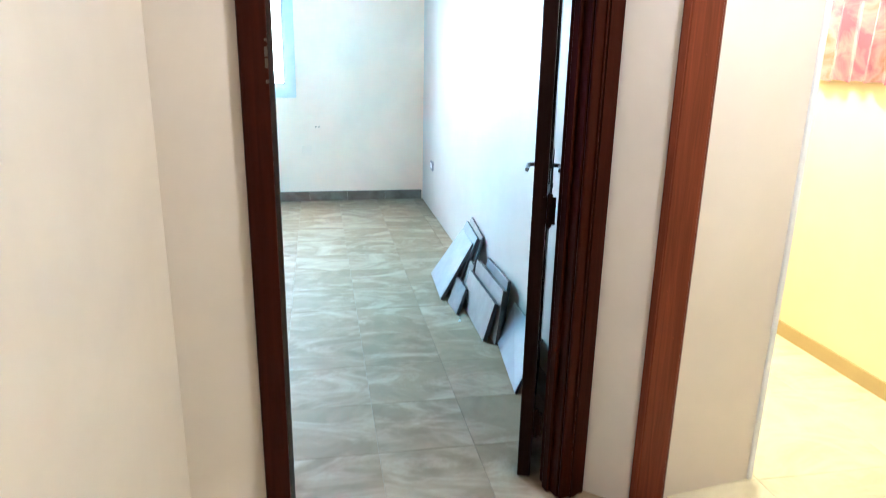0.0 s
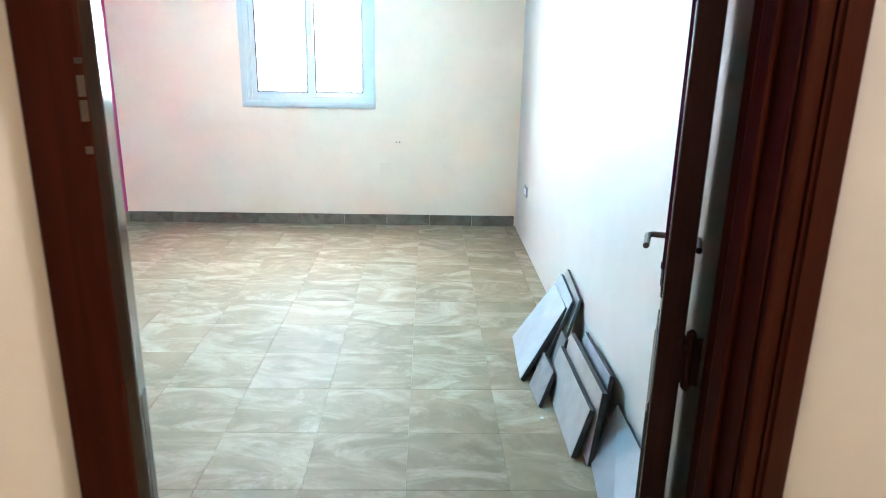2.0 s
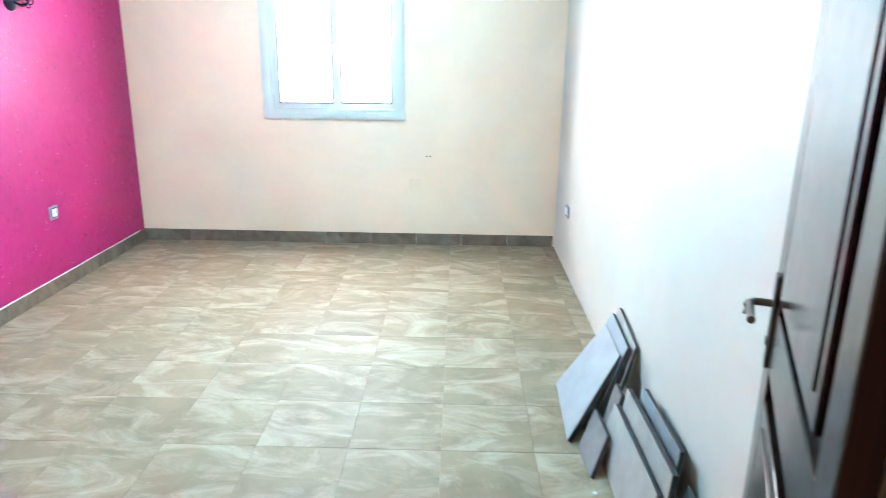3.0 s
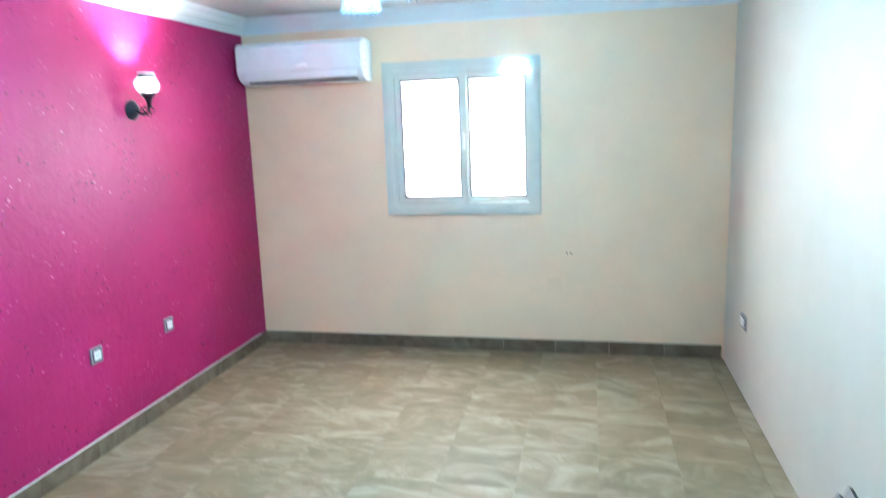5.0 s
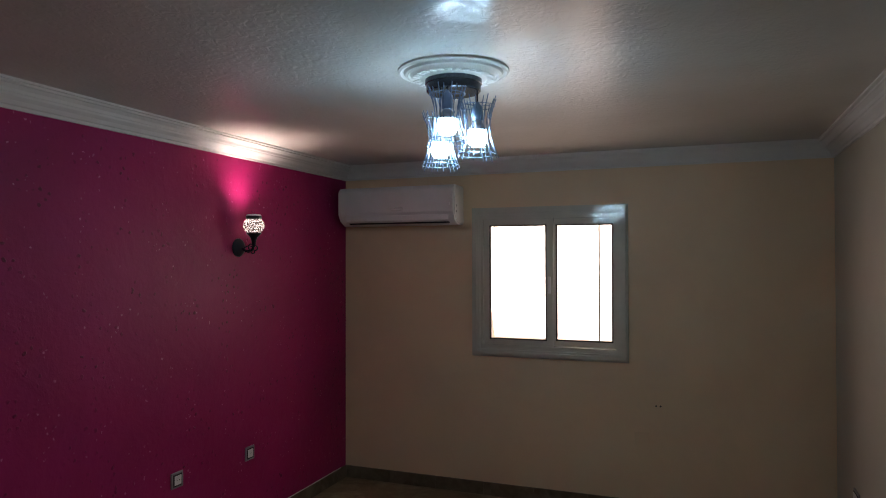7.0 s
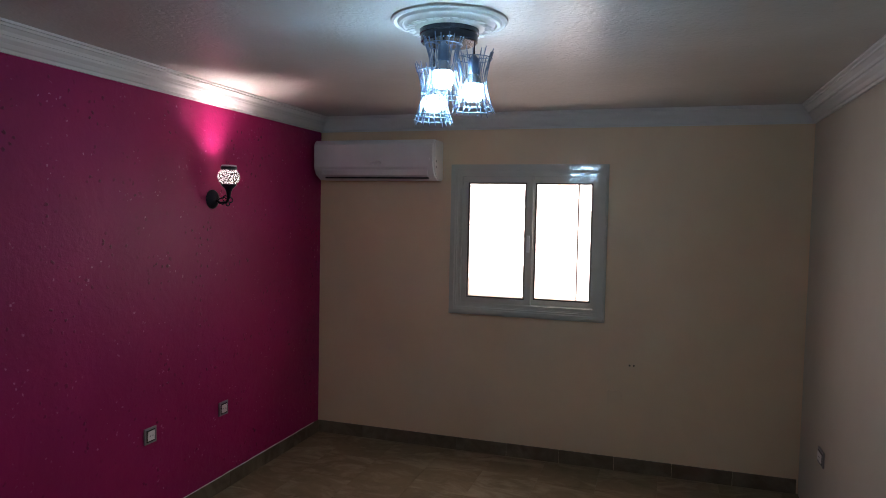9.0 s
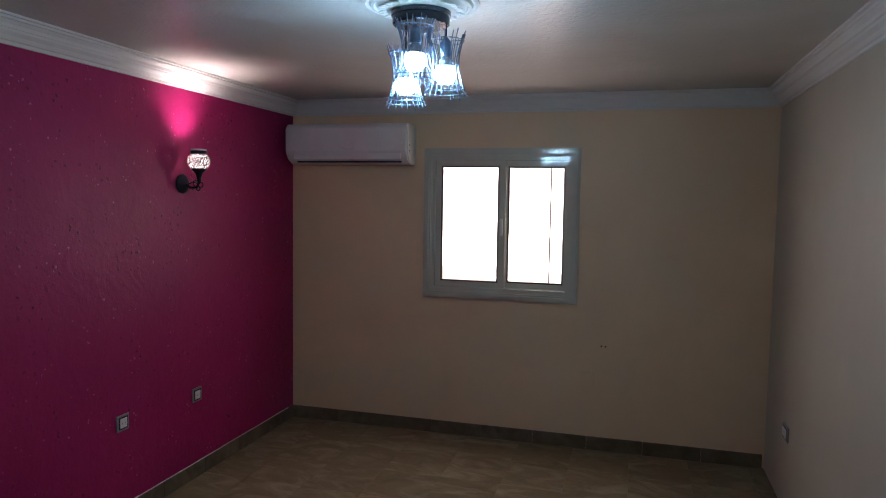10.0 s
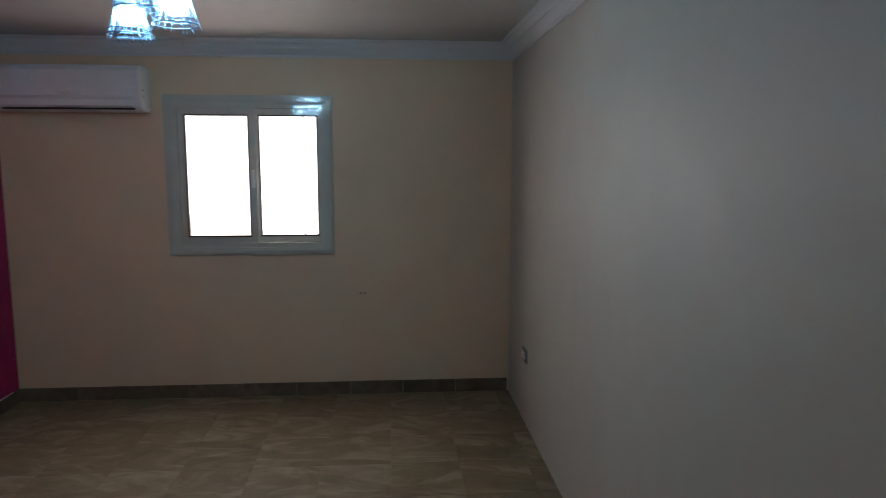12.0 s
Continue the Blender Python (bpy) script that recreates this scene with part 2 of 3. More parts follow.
def setting(name, bm, material, label, category, smooth=False):
    return tagged(link(name, bm, material, smooth), label, category, "", "structure")


def pieces(bm_cells, cells):
    for c in cells:
        box(bm_cells, *c)
    return bm_cells


# ---- bedroom shell ----
T = 0.14
WX0, WX1, WZ0, WZ1 = 1.10, 2.13, 1.05, 2.045     # window hole
bm = bmesh.new()
pieces(bm, [(-T, WX0, D, D + 0.2, -0.12, 2.6), (WX1, W + 0.12, D, D + 0.2, -0.12, 2.6), (WX0, WX1, D, D + 0.2, -0.12, WZ0), (WX0, WX1, D, D + 0.2, WZ1, 2.6)])
setting("wall_north", bm, M_FAR, "matt peach painted plaster wall with a window", "wall")
setting("wall_west", block(-T, 0, YR, D, -0.12, 2.6), M_PINK, "magenta pink textured wall with pits and specks", "wall")
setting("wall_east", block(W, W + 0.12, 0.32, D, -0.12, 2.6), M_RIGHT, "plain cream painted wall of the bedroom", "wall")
OX, OY, SKEW = 2.169, -0.117, 13.8                # hall corner of the door casing; the door wall stands askew
UX, UY = math.cos(radians(SKEW)), math.sin(radians(SKEW))


def askew(u, v):
    return (OX + u * UX - v * UY, OY + u * UY + v * UX)


J0, J1, JT = 0.055, 1.020, 0.16                  # rough opening along the door wall, wall thickness
bm = prism([(-T, -0.19), (1.86, -0.19), askew(J0, 0), askew(J0, 0.03), askew(0.02, JT), (1.90, YR + 0.02), (-T, YR)], -0.12, 2.6)
prism([askew(J0, 0), askew(J1, 0), askew(J1, JT), askew(J0, JT)], 2.08, 2.6, bm)
prism([askew(J1, 0), (3.236, 0.146), (3.36, 0.030), (3.50, 0.058), (3.87, 0.115), (3.87, 0.24), (W + 0.12, 0.24), (W + 0.12, 0.32), (W, 0.32), askew(J1 + 0.06, JT), askew(J1 + 0.05, 0.08), askew(J1, 0.07)], -0.12, 2.6, bm)
setting("wall_south", bm, M_HALL, "beige painted wall round the bedroom doorway", "wall")
setting("ceiling", block(-T, W + 0.12, YH, D + 0.2, H, H + 0.1), M_CEIL, "glossy white painted ceiling of the bedroom", "ceiling")


def cornice():
    """A stepped plaster moulding mitred round the room: (out from the wall, down from the ceiling)."""
    prof = [(0.0, 0.108), (0.012, 0.108), (0.012, 0.094), (0.020, 0.090), (0.030, 0.074), (0.046, 0.060), (0.050, 0.050), (0.058, 0.050),
            (0.062, 0.036), (0.076, 0.022), (0.084, 0.020), (0.084, 0.010), (0.100, 0.010), (0.100, 0.0), (0.0, 0.0)]
    bm = bmesh.new()
    rings = []
    for cx, cy, sx, sy in ((0, YR, 1, 1), (W, YR, -1, 1), (W, D, -1, -1), (0, D, 1, -1)):
        rings.append([bm.verts.new((cx + sx * o, cy + sy * o, H - d)) for o, d in prof])
    for a, b in zip(rings, rings[1:] + rings[:1]):
        for i in range(len(prof)):
            j = (i + 1) % len(prof)
            bm.faces.new((a[i], a[j], b[j], b[i]))
    return bm


setting("cornice", cornice(), M_PLASTER, "white stepped plaster cornice along the ceiling", "cornice")

# ---- hall and side room shell ----
setting("wall_hall_left", block(HL - 0.12, HL, HB, YH, -0.12, 2.6), M_HALL, "beige painted hall wall", "wall")
setting("wall_hall_back", block(HL - 0.12, HR + 0.12, HB - 0.12, HB, -0.12, 2.6), M_HALL, "beige painted wall closing the hall", "wall")
setting("wall_side_room", block(HR, HR + 0.12, HB, 3.2, -0.12, 2.6), M_YELLOW, "yellow painted wall of the side room", "wall")
setting("wall_side_end", block(W + 0.12, HR + 0.12, 3.2, 3.32, -0.12, 2.6), M_YELLOW, "yellow painted end wall of the side room", "wall")
bm = bmesh.new()
pieces(bm, [(HL - 0.12, HR + 0.12, HB - 0.12, YH, 2.6, 2.7), (W + 0.12, HR + 0.12, YH, 3.32, 2.6, 2.7)])
setting("ceiling_hall", bm, M_PLASTER, "white ceiling of the hall", "ceiling")
setting("corner_trim", block(3.862, 3.880, 0.104, 0.122, 0.0, 2.6, 0.004), M_WHITE, "white corner strip on the wall edge", "trim")
bm = prism([(3.352, 0.018), (3.372, 0.004), (3.482, 0.026), (3.498, 0.044), (3.496, 0.056), (3.364, 0.031)], 0, 2.25)
bmesh.ops.bevel(bm, geom=bm.edges[:], offset=0.004, segments=2, affect="EDGES")
setting("trim_hall", bm, M_REDWOOD, "reddish brown wooden upright trim in the hall", "trim")
setting("baseboard_side", block(HR - 0.012, HR, HB, 3.2, 0, 0.08), paint("ochre_skirting", (0.55, 0.40, 0.16)), "ochre skirting along the yellow wall", "baseboard")


# ---- floor ----
def floor_of_tiles(name, spans, size, x_off, y_off, material, grout, label):
    slab = bmesh.new()
    for x0, x1, y0, y1 in spans:
        box(slab, x0, x1, y0, y1, -0.1, -0.004)
    base = setting(name, slab, grout, label, "floor")
    shared = {}
    gap = 0.0012
    for x0, x1, y0, y1 in spans:
        i0, j0 = math.floor((x0 - x_off) / size), math.floor((y0 - y_off) / size)
        for i in range(i0, i0 + int((x1 - x0) / size) + 3):
            for j in range(j0, j0 + int((y1 - y0) / size) + 3):
                a0, a1 = max(x0, x_off + i * size), min(x1, x_off + (i + 1) * size)
                b0, b1 = max(y0, y_off + j * size), min(y1, y_off + (j + 1) * size)
                if a1 - a0 < 0.012 or b1 - b0 < 0.012:
                    continue
                key = (round(a1 - a0, 3), round(b1 - b0, 3))
                if key not in shared:
                    hx, hy = key[0] / 2 - gap / 2, key[1] / 2 - gap / 2
                    t = bmesh.new()
                    box(t, -hx, hx, -hy, hy, -0.012, 0.0)
                    top = [e for e in t.edges if all(v.co.z > -0.001 for v in e.verts)]
                    bmesh.ops.bevel(t, geom=top, offset=0.0007, segments=1, affect="EDGES")
                    me = bpy.data.meshes.new("tile")
                    t.to_mesh(me)
                    t.free()
                    me.materials.append(material)
                    shared[key] = me
                ob = new("tile", shared[key])
                ob.location = ((a0 + a1) / 2, (b0 + b1) / 2, random.uniform(-0.0004, 0.0004))
                ob.parent = base
    return base


# ---- door in the south wall ----
def door():
    d = thing("door_1", pose(OX, OY, 0, 0, 0, SKEW), "dark brown varnished wooden door frame with moulded casing", "door frame", "", "structure")
    y0, y1 = -0.006, JT + 0.006
    a, b = J0 + 0.030, J1 - 0.030
    for x0, x1, q0, q, wd in ((J0, a + 0.009, y0 - 0.012, 0.034, M_LEAF), (b, J1, y0, 0.104, M_WOOD)):
        part("jamb", block(x0, x1, q0, q, 0, 2.08, 0.003), wd, d)
    part("head", block(J0, J1, y0 + 0.001, y1 - 0.001, 2.05, 2.085, 0.003), M_WOOD, d)
    for x0, x1, s in ((0.014, a - 0.004, 1), (b + 0.004, 1.092, -1)):
        bm = block(x0, x1, -0.022, -0.0065, 0, 2.12, 0.006, 3)
        if s < 0:
            v = box(bm, x0 + 0.030, x0 + 0.066, -0.034, -0.020, 0.001, 2.119)
            bmesh.ops.bevel(bm, geom=list({e for q in v for e in q.link_edges}), offset=0.008, segments=3, affect="EDGES")
        part("casing", bm, M_WOOD, d)
    part("casing", block(0, 1.092, -0.022, -0.0065, 2.122, 2.20, 0.005), M_WOOD, d)
    part("stop", block(b - 0.014, b, 0.034, 0.066, 0, 2.05, 0.003), M_WOOD, d)
    part("strike_plate", block(a + 0.0086, a + 0.0098, -0.004, 0.024, 0.93, 1.10, 0.0005), M_STEEL, d, "worn metal strike plate")
    bm = bmesh.new()
    for z0, z1 in ((1.405, 1.413), (1.44, 1.462), (1.466, 1.488), (1.50, 1.506)):
        box(bm, a - 0.013, a - 0.006, -0.0228, -0.0215, z0, z1)
    part("bolt_plate", bm, M_STEEL, d, "small scratched metal latch plate")
    return d


def door_leaf():
    """The leaf, hinged at the east jamb and swung into the room; x runs from hinge to free edge."""
    leaf = thing("door_leaf", pose(3.030, 0.250, 0.008, 0, 0, 69.8), "dark brown panelled wooden door leaf standing open", "door")
    L, t = 0.867, 0.046
    for x0, x1, z0, z1 in ((0, 0.11, 0, 2.03), (L - 0.11, L, 0, 2.03)):
        part("stile", block(x0, x1, -t, 0, z0, z1, 0.004), M_LEAF, leaf)
    for z0, z1 in ((0, 0.2), (0.86, 1.0), (1.92, 2.03)):
        part("rail", block(0.11, L - 0.11, -t + 0.001, -0.001, z0, z1, 0.003), M_LEAF, leaf)
    for z0, z1 in ((0.2, 0.86), (1.0, 1.92)):
        bm = block(0.11, L - 0.11, -t + 0.012, -0.012, z0, z1)
        for y0, y1 in ((-0.018, 0.004), (-t - 0.004, -t + 0.018)):
            box(bm, 0.15, L - 0.15, y0, y1, z0 + 0.045, z1 - 0.045)
            box(bm, 0.19, L - 0.19, y0 - 0.003, y1 + 0.003, z0 + 0.09, z1 - 0.09)
        bmesh.ops.bevel(bm, geom=bm.edges[:], offset=0.003, segments=1, affect="EDGES")
        part("panel", bm, M_LEAF, leaf)
    # dark strip laid over the hinge edge, its shade put into the colour
    part("stile_edge", block(-0.0025, -0.0002, -t + 0.002, -0.002, 0.002, 2.028, 0.0008), M_DARK, leaf, "hinge edge strip coloured dark for shade")
    for z in (0.22, 0.99, 1.80):
        bm = lathe([(0.004, z - 0.058), (0.009, z - 0.052), (0.009, z + 0.052), (0.004, z + 0.058)], 12, m=Matrix.Translation((-0.004, -t - 0.010, 0)))
        box(bm, -0.0045, -0.0026, -t - 0.008, -t + 0.012, z - 0.045, z + 0.045)
        box(bm, -0.010, -0.005, -t - 0.030, -t - 0.012, z - 0.045, z + 0.045)
        part("hinge", bm, M_DARK, leaf, "dark metal butt hinge")
    hx, hz = L - 0.055, 1.005
    for side, far in ((1, 0.055), (-1, 0.036)):
        y = 0.0 if side > 0 else -t
        ys = sorted((y, y + side * 0.008))
        plate = part("lock_plate", block(hx - 0.021, hx + 0.021, ys[0], ys[1], hz - 0.15, hz + 0.07, 0.004), M_STEEL, leaf, "dark bronze lock plate")
        q = y + side * far
        part("lever", tube([(hx, y + side * 0.006, hz), (hx, q - side * 0.012, hz), (hx - 0.014, q, hz), (hx - 0.10, q, hz - 0.006), (hx - 0.115, q, hz - 0.004)], 0.009), M_STEEL, plate, smooth=True)
        part("lever_curl", tube([(hx - 0.004, q, hz), (hx + 0.008, q + side * 0.006, hz - 0.012), (hx + 0.006, q + side * 0.006, hz - 0.034)], 0.006), M_STEEL, plate, smooth=True)
        part("keyhole", lathe([(0.011, 0), (0.011, 0.003)], 12, m=pose(hx, y + side * 0.008, hz - 0.09, -90 * side)), M_BLACK, plate)
    return leaf


door()
door_leaf()


# ---- window ----
def window():
    x0, x1, z0, z1 = 1.06, 2.17, 1.008, 2.085
    w = thing("window_1", pose(x0, D, z0), "cream aluminium two-leaf sliding window with clear panes", "window", "", "structure")
    X, Z = x1 - x0, z1 - z0

    def ring(name, a, b, c, d, wide, y0, y1, parent, material, r=0.004):
        bm = bmesh.new()
        for q in ((a, b, c, c + wide), (a, b, d - wide, d), (a, a + wide, c + wide, d - wide), (b - wide, b, c + wide, d - wide)):
            box(bm, q[0], q[1], y0, y1, q[2], q[3])
        bmesh.ops.bevel(bm, geom=[e for e in bm.edges if abs(e.verts[0].co.y - y0) < 1e-5 and abs(e.verts[1].co.y - y0) < 1e-5], offset=r, segments=2, affect="EDGES")
        return part(name, bm, material, parent)

    outer = ring("window_frame", 0, X, 0, Z, 0.062, -0.024, -0.001, w, M_ALU_SATIN, 0.008)
    ring("frame_lip", 0.012, X - 0.012, 0.012, Z - 0.012, 0.030, -0.032, -0.0235, outer, M_ALU, 0.004)
    ring("track", 0.045, X - 0.045, 0.045, Z - 0.045, 0.040, -0.012, 0.10, w, M_ALU, 0.003)
    for a, b, y in ((0.076, 0.596, 0.004), (0.556, X - 0.058, 0.040)):
        sash = ring("sash", a, b, 0.074, Z - 0.078, 0.050, y, y + 0.028, w, M_ALU, 0.006)
        ring("gasket", a + 0.0495, b - 0.0495, 0.1235, Z - 0.1275, 0.009, y + 0.003, y + 0.025, sash, M_GASKET, 0.001)
        pane = part("pane", block(a + 0.051, b - 0.051, y + 0.011, y + 0.017, 0.125, Z - 0.129), M_GLASS, sash)
        pane.visible_shadow = False
    part("screen_stile", block(0.894, 0.902, 0.120, 0.135, 0.09, Z - 0.09), M_GASKET, w, "thin dark outer screen edge")
    part("latch", block(0.560, 0.580, -0.012, 0.0035, 0.46, 0.58, 0.004), M_WHITE, w)
    return w


window()


# ---- air conditioner ----
def air_conditioner():
    x0, x1, z0, z1 = 0.045, 0.992, 1.965, 2.25
    L, h, d = x1 - x0, z1 - z0, 0.205
    ac = thing("air_conditioner", pose(x0, D, z0), "white split air conditioner unit mounted above the window wall", "air conditioner")
    prof = [(-0.001, 0.0), (-0.11, 0.0), (-0.172, 0.030), (-0.192, 0.062), (-d, 0.085), (-d, h - 0.03), (-d + 0.02, h - 0.004), (-d + 0.03, h), (-0.001, h)]
    bm = bmesh.new()
    a = [bm.verts.new((0.0, y, z)) for y, z in prof]
    b = [bm.verts.new((L, y, z)) for y, z in prof]
    bm.faces.new(a)
    bm.faces.new(b[::-1])
    for i in range(len(prof)):
        j = (i + 1) % len(prof)
        bm.faces.new((a[i], b[i], b[j], a[j]))
    bmesh.ops.recalc_face_normals(bm, faces=bm.faces[:])
    bmesh.ops.bevel(bm, geom=[e for e in bm.edges if abs(e.verts[0].co.x - e.verts[1].co.x) < 1e-6], offset=0.010, segments=3, affect="EDGES")
    body = part("body", bm, M_WHITE, ac, smooth=True)
    part("front_panel", block(0.012, L - 0.012, -d - 0.007, -d + 0.002, 0.088, h - 0.032, 0.003), M_WHITE, ac)
    part("louvre", block(0.07, L - 0.05, -0.205, -0.197, 0.030, 0.070, 0.003), M_WHITE, ac)
    part("air_slot", block(0.075, L - 0.06, -0.158, -0.130, 0.010, 0.021, 0.002), M_GASKET, ac, "dark air outlet slot")
    bm = bmesh.new()
    for dx, dz, w, h2 in ((-0.022, -0.003, 0.030, 0.0065), (0.014, 0.002, 0.030, 0.012)):
        bmesh.ops.create_icosphere(bm, subdivisions=3, radius=1, matrix=Matrix.Translation((L * 0.53 + dx, -d - 0.006, 0.118 + dz)) @ Matrix.Diagonal((w, 0.014, h2, 1)))
    part("badge", bm, M_BADGE, ac, "small domed chrome badge", True)
    part("display", block(L - 0.040, L - 0.034, -d - 0.009, -d - 0.006, 0.135, 0.153, 0.001), M_BADGE, ac, "small silver indicator strip")
    for z in (0.085, 0.125):
        part("side_clip", block(L - 0.001, L + 0.002, -0.17, -0.155, z, z + 0.014, 0.001), M_GREY, ac)
    return ac


air_conditioner()


# ---- ceiling rose and pendant lamp ----
LX, LY = 1.75, 2.70
rose = [(0.0, 0.0), (0.228, 0.0), (0.228, -0.008), (0.218, -0.013), (0.212, -0.009), (0.205, -0.009), (0.198, -0.018), (0.186, -0.021), (0.180, -0.015), (0.168, -0.015), (0.150, -0.028), (0.120, -0.034), (0.0, -0.034)]
ob = thing("ceiling_rose", pose(LX, LY, H), "round white moulded plaster ceiling rose", "ceiling rose")
part("disc", lathe([(max(r * 0.94, 0.001), z) for r, z in rose[::-1]], 64), M_PLASTER, ob, smooth=True)
bm = bmesh.new()
for k in range(28):
    a = 2 * math.pi * k / 28
    bmesh.ops.create_icosphere(bm, subdivisions=2, radius=1, matrix=pose(0.135 * math.cos(a), 0.135 * math.sin(a), -0.029, 0, 10, math.degrees(a) + 14 * (-1) ** k) @ Matrix.Diagonal((0.032, 0.013, 0.0034, 1)))
part("leaf_relief", bm, M_PLASTER, ob, smooth=True)


CAGE_H = 0.205


def waist(u):
    return 0.046 + 0.030 * abs(u - 0.52) ** 1.7 / 0.52 ** 1.7


def wire_rod():
    pts = []
    for k in range(7):
        u = k / 6
        a = 0.12 * (u - 0.5)
        pts.append((waist(u) * math.cos(a), waist(u) * math.sin(a), -CAGE_H - 0.008 + u * (CAGE_H + 0.020)))
    return tube(pts, 0.0019, None, 5)


def wire_ring(u, bm=None):
    r = waist(u) + 0.0012
    return tube([(r * math.cos(2 * math.pi * i / 24), r * math.sin(2 * math.pi * i / 24), -CAGE_H + u * CAGE_H) for i in range(25)], 0.0018, bm, 5)


def wire_rings():
    bm = bmesh.new()
    wire_ring(0.93, bm)
    r, z = waist(0.93), -CAGE_H + 0.93 * CAGE_H
    for k in range(3):
        a = 2 * math.pi * k / 3
        tube([(0, 0, z), (r * math.cos(a), r * math.sin(a), z)], 0.0016, bm, 5)
    return bm


def pendant():
    lampz = H - 0.034
    p = thing("pendant_lamp", pose(LX, LY, lampz), "black pendant lamp with three lit wire cages", "ceiling lamp")
    part("canopy", lathe([(0.100, -0.050), (0.105, -0.046), (0.106, -0.020), (0.110, -0.018), (0.110, -0.002), (0.104, 0.0)], 40), M_CANOPY, p, smooth=True)
    rnd = random.Random(5)
    rod = None
    for dx, dy, ztop in ((0.006, -0.085, 2.345), (0.098, -0.005, 2.310), (-0.082, 0.070, 2.288)):
        z = ztop - lampz
        part("cord", tube([(dx, dy, -0.048), (dx, dy, z - 0.02)], 0.0035, None, 6), M_BLACK, p)
        ob = part("cage", wire_rings(), M_WIRE, p, "waisted basket of dark wire rods")
        ob.location = (dx, dy, z)
        for u in (0.03, 0.11):
            part("ring", wire_ring(u), M_WIRE, ob)
        for k in range(18):
            if rod is None:
                r = rod = part("rod", wire_rod(), M_WIRE, ob)
            else:
                r = new("rod", rod.data)
                r.parent = ob
            r.location = (0, 0, rnd.uniform(-0.008, 0.008))
            r.rotation_euler = (rnd.uniform(-0.03, 0.03), rnd.uniform(-0.03, 0.03), 2 * math.pi * k / 18 + rnd.uniform(-0.06, 0.06))
        part("socket", lathe([(0.018, -0.070), (0.021, -0.066), (0.021, -0.02), (0.012, -0.008), (0.006, 0.0)], 16), M_WIRE, ob, smooth=True)
        part("bulb_base", lathe([(0.0335, -0.107), (0.0335, -0.104), (0.024, -0.085), (0.015, -0.070)], 20), M_GREY, ob, "grey plastic bulb base", True)
        part("bulb", lathe([(0.002, -0.172), (0.018, -0.169), (0.031, -0.159), (0.039, -0.142), (0.040, -0.126), (0.0335, -0.108)], 20), M_BULB, ob, "lit cool white bulb", True)
    return p


pendant()


# ---- wall lamp on the pink wall ----
def wall_lamp():
    y, z = 3.665, 1.786
    s = thing("wall_lamp", pose(0.0, y, z), "black wall lamp with a lit mosaic glass globe", "wall lamp")
    part("back_plate", lathe([(0.056, 0.0), (0.056, 0.008), (0.046, 0.020), (0.020, 0.032)], 28, m=pose(0, 0, 0, 0, 90, 0)), M_BLACK, s, smooth=True)
    part("arm", tube([(0.02, 0, 0.0), (0.06, 0, -0.022), (0.10, 0, -0.018), (0.118, 0, 0.012), (0.115, 0, 0.045)], 0.008), M_BLACK, s, smooth=True)
    part("scroll", tube([(0.03, 0.004, -0.005), (0.07, 0.012, 0.012), (0.10, 0.016, 0.0), (0.09, 0.016, -0.02), (0.06, 0.012, -0.03)], 0.004), M_BLACK, s, smooth=True)
    for q, z0, r0 in ((0.088, 0.004, 0.017), (0.122, -0.004, 0.015), (0.105, -0.026, 0.012)):
        part("filigree", tube([(q + r0 * math.cos(k * math.pi / 8), 0.006, z0 + r0 * math.sin(k * math.pi / 8)) for k in range(17)], 0.0035, None, 6), M_BLACK, s, smooth=True)
    part("cup", lathe([(0.010, 0.005), (0.013, 0.03), (0.016, 0.045), (0.022, 0.06), (0.040, 0.078), (0.046, 0.084), (0.044, 0.088)], 24, m=Matrix.Translation((0.115, 0, 0))), M_BLACK, s, "black flared metal cup", True)
    cz, R = 0.130, 0.064
    globe = part("globe", lathe_open([(R * math.cos(b), cz + R * 0.86 * math.sin(b)) for b in (radians(q) for q in range(-52, 49, 10))], 30, Matrix.Translation((0.115, 0, 0))), M_MOSAIC, s, "white mosaic glass globe with dark seams", True)
    part("rim", lathe_open([(0.043, cz + 0.040), (0.046, cz + 0.043), (0.047, cz + 0.058), (0.043, cz + 0.060)], 28, Matrix.Translation((0.115, 0, 0))), M_BLACK, globe)
    part("lip", lathe_open([(0.041, cz + 0.058), (0.044, cz + 0.061), (0.043, cz + 0.068), (0.039, cz + 0.069)], 28, Matrix.Translation((0.115, 0, 0))), M_WHITE, globe, "white glass lip")
    part("bulb", lathe([(0.004, 0.105), (0.020, 0.115), (0.028, 0.135), (0.022, 0.155), (0.004, 0.163)], 16, m=Matrix.Translation((0.115, 0, 0))), M_SBULB, s, "lit bulb inside the globe", True)
    return s


def lathe_open(rings, seg, m):
    bm = bmesh.new()
    loops = [[bm.verts.new(m @ Vector((r * math.cos(a), r * math.sin(a), z))) for a in (2 * math.pi * i / seg for i in range(seg))] for r, z in rings]
    for lo, hi in zip(loops, loops[1:]):
        for i in range(seg):
            j = (i + 1) % seg
            bm.faces.new((lo[i], lo[j], hi[j], hi[i]))
    return bm


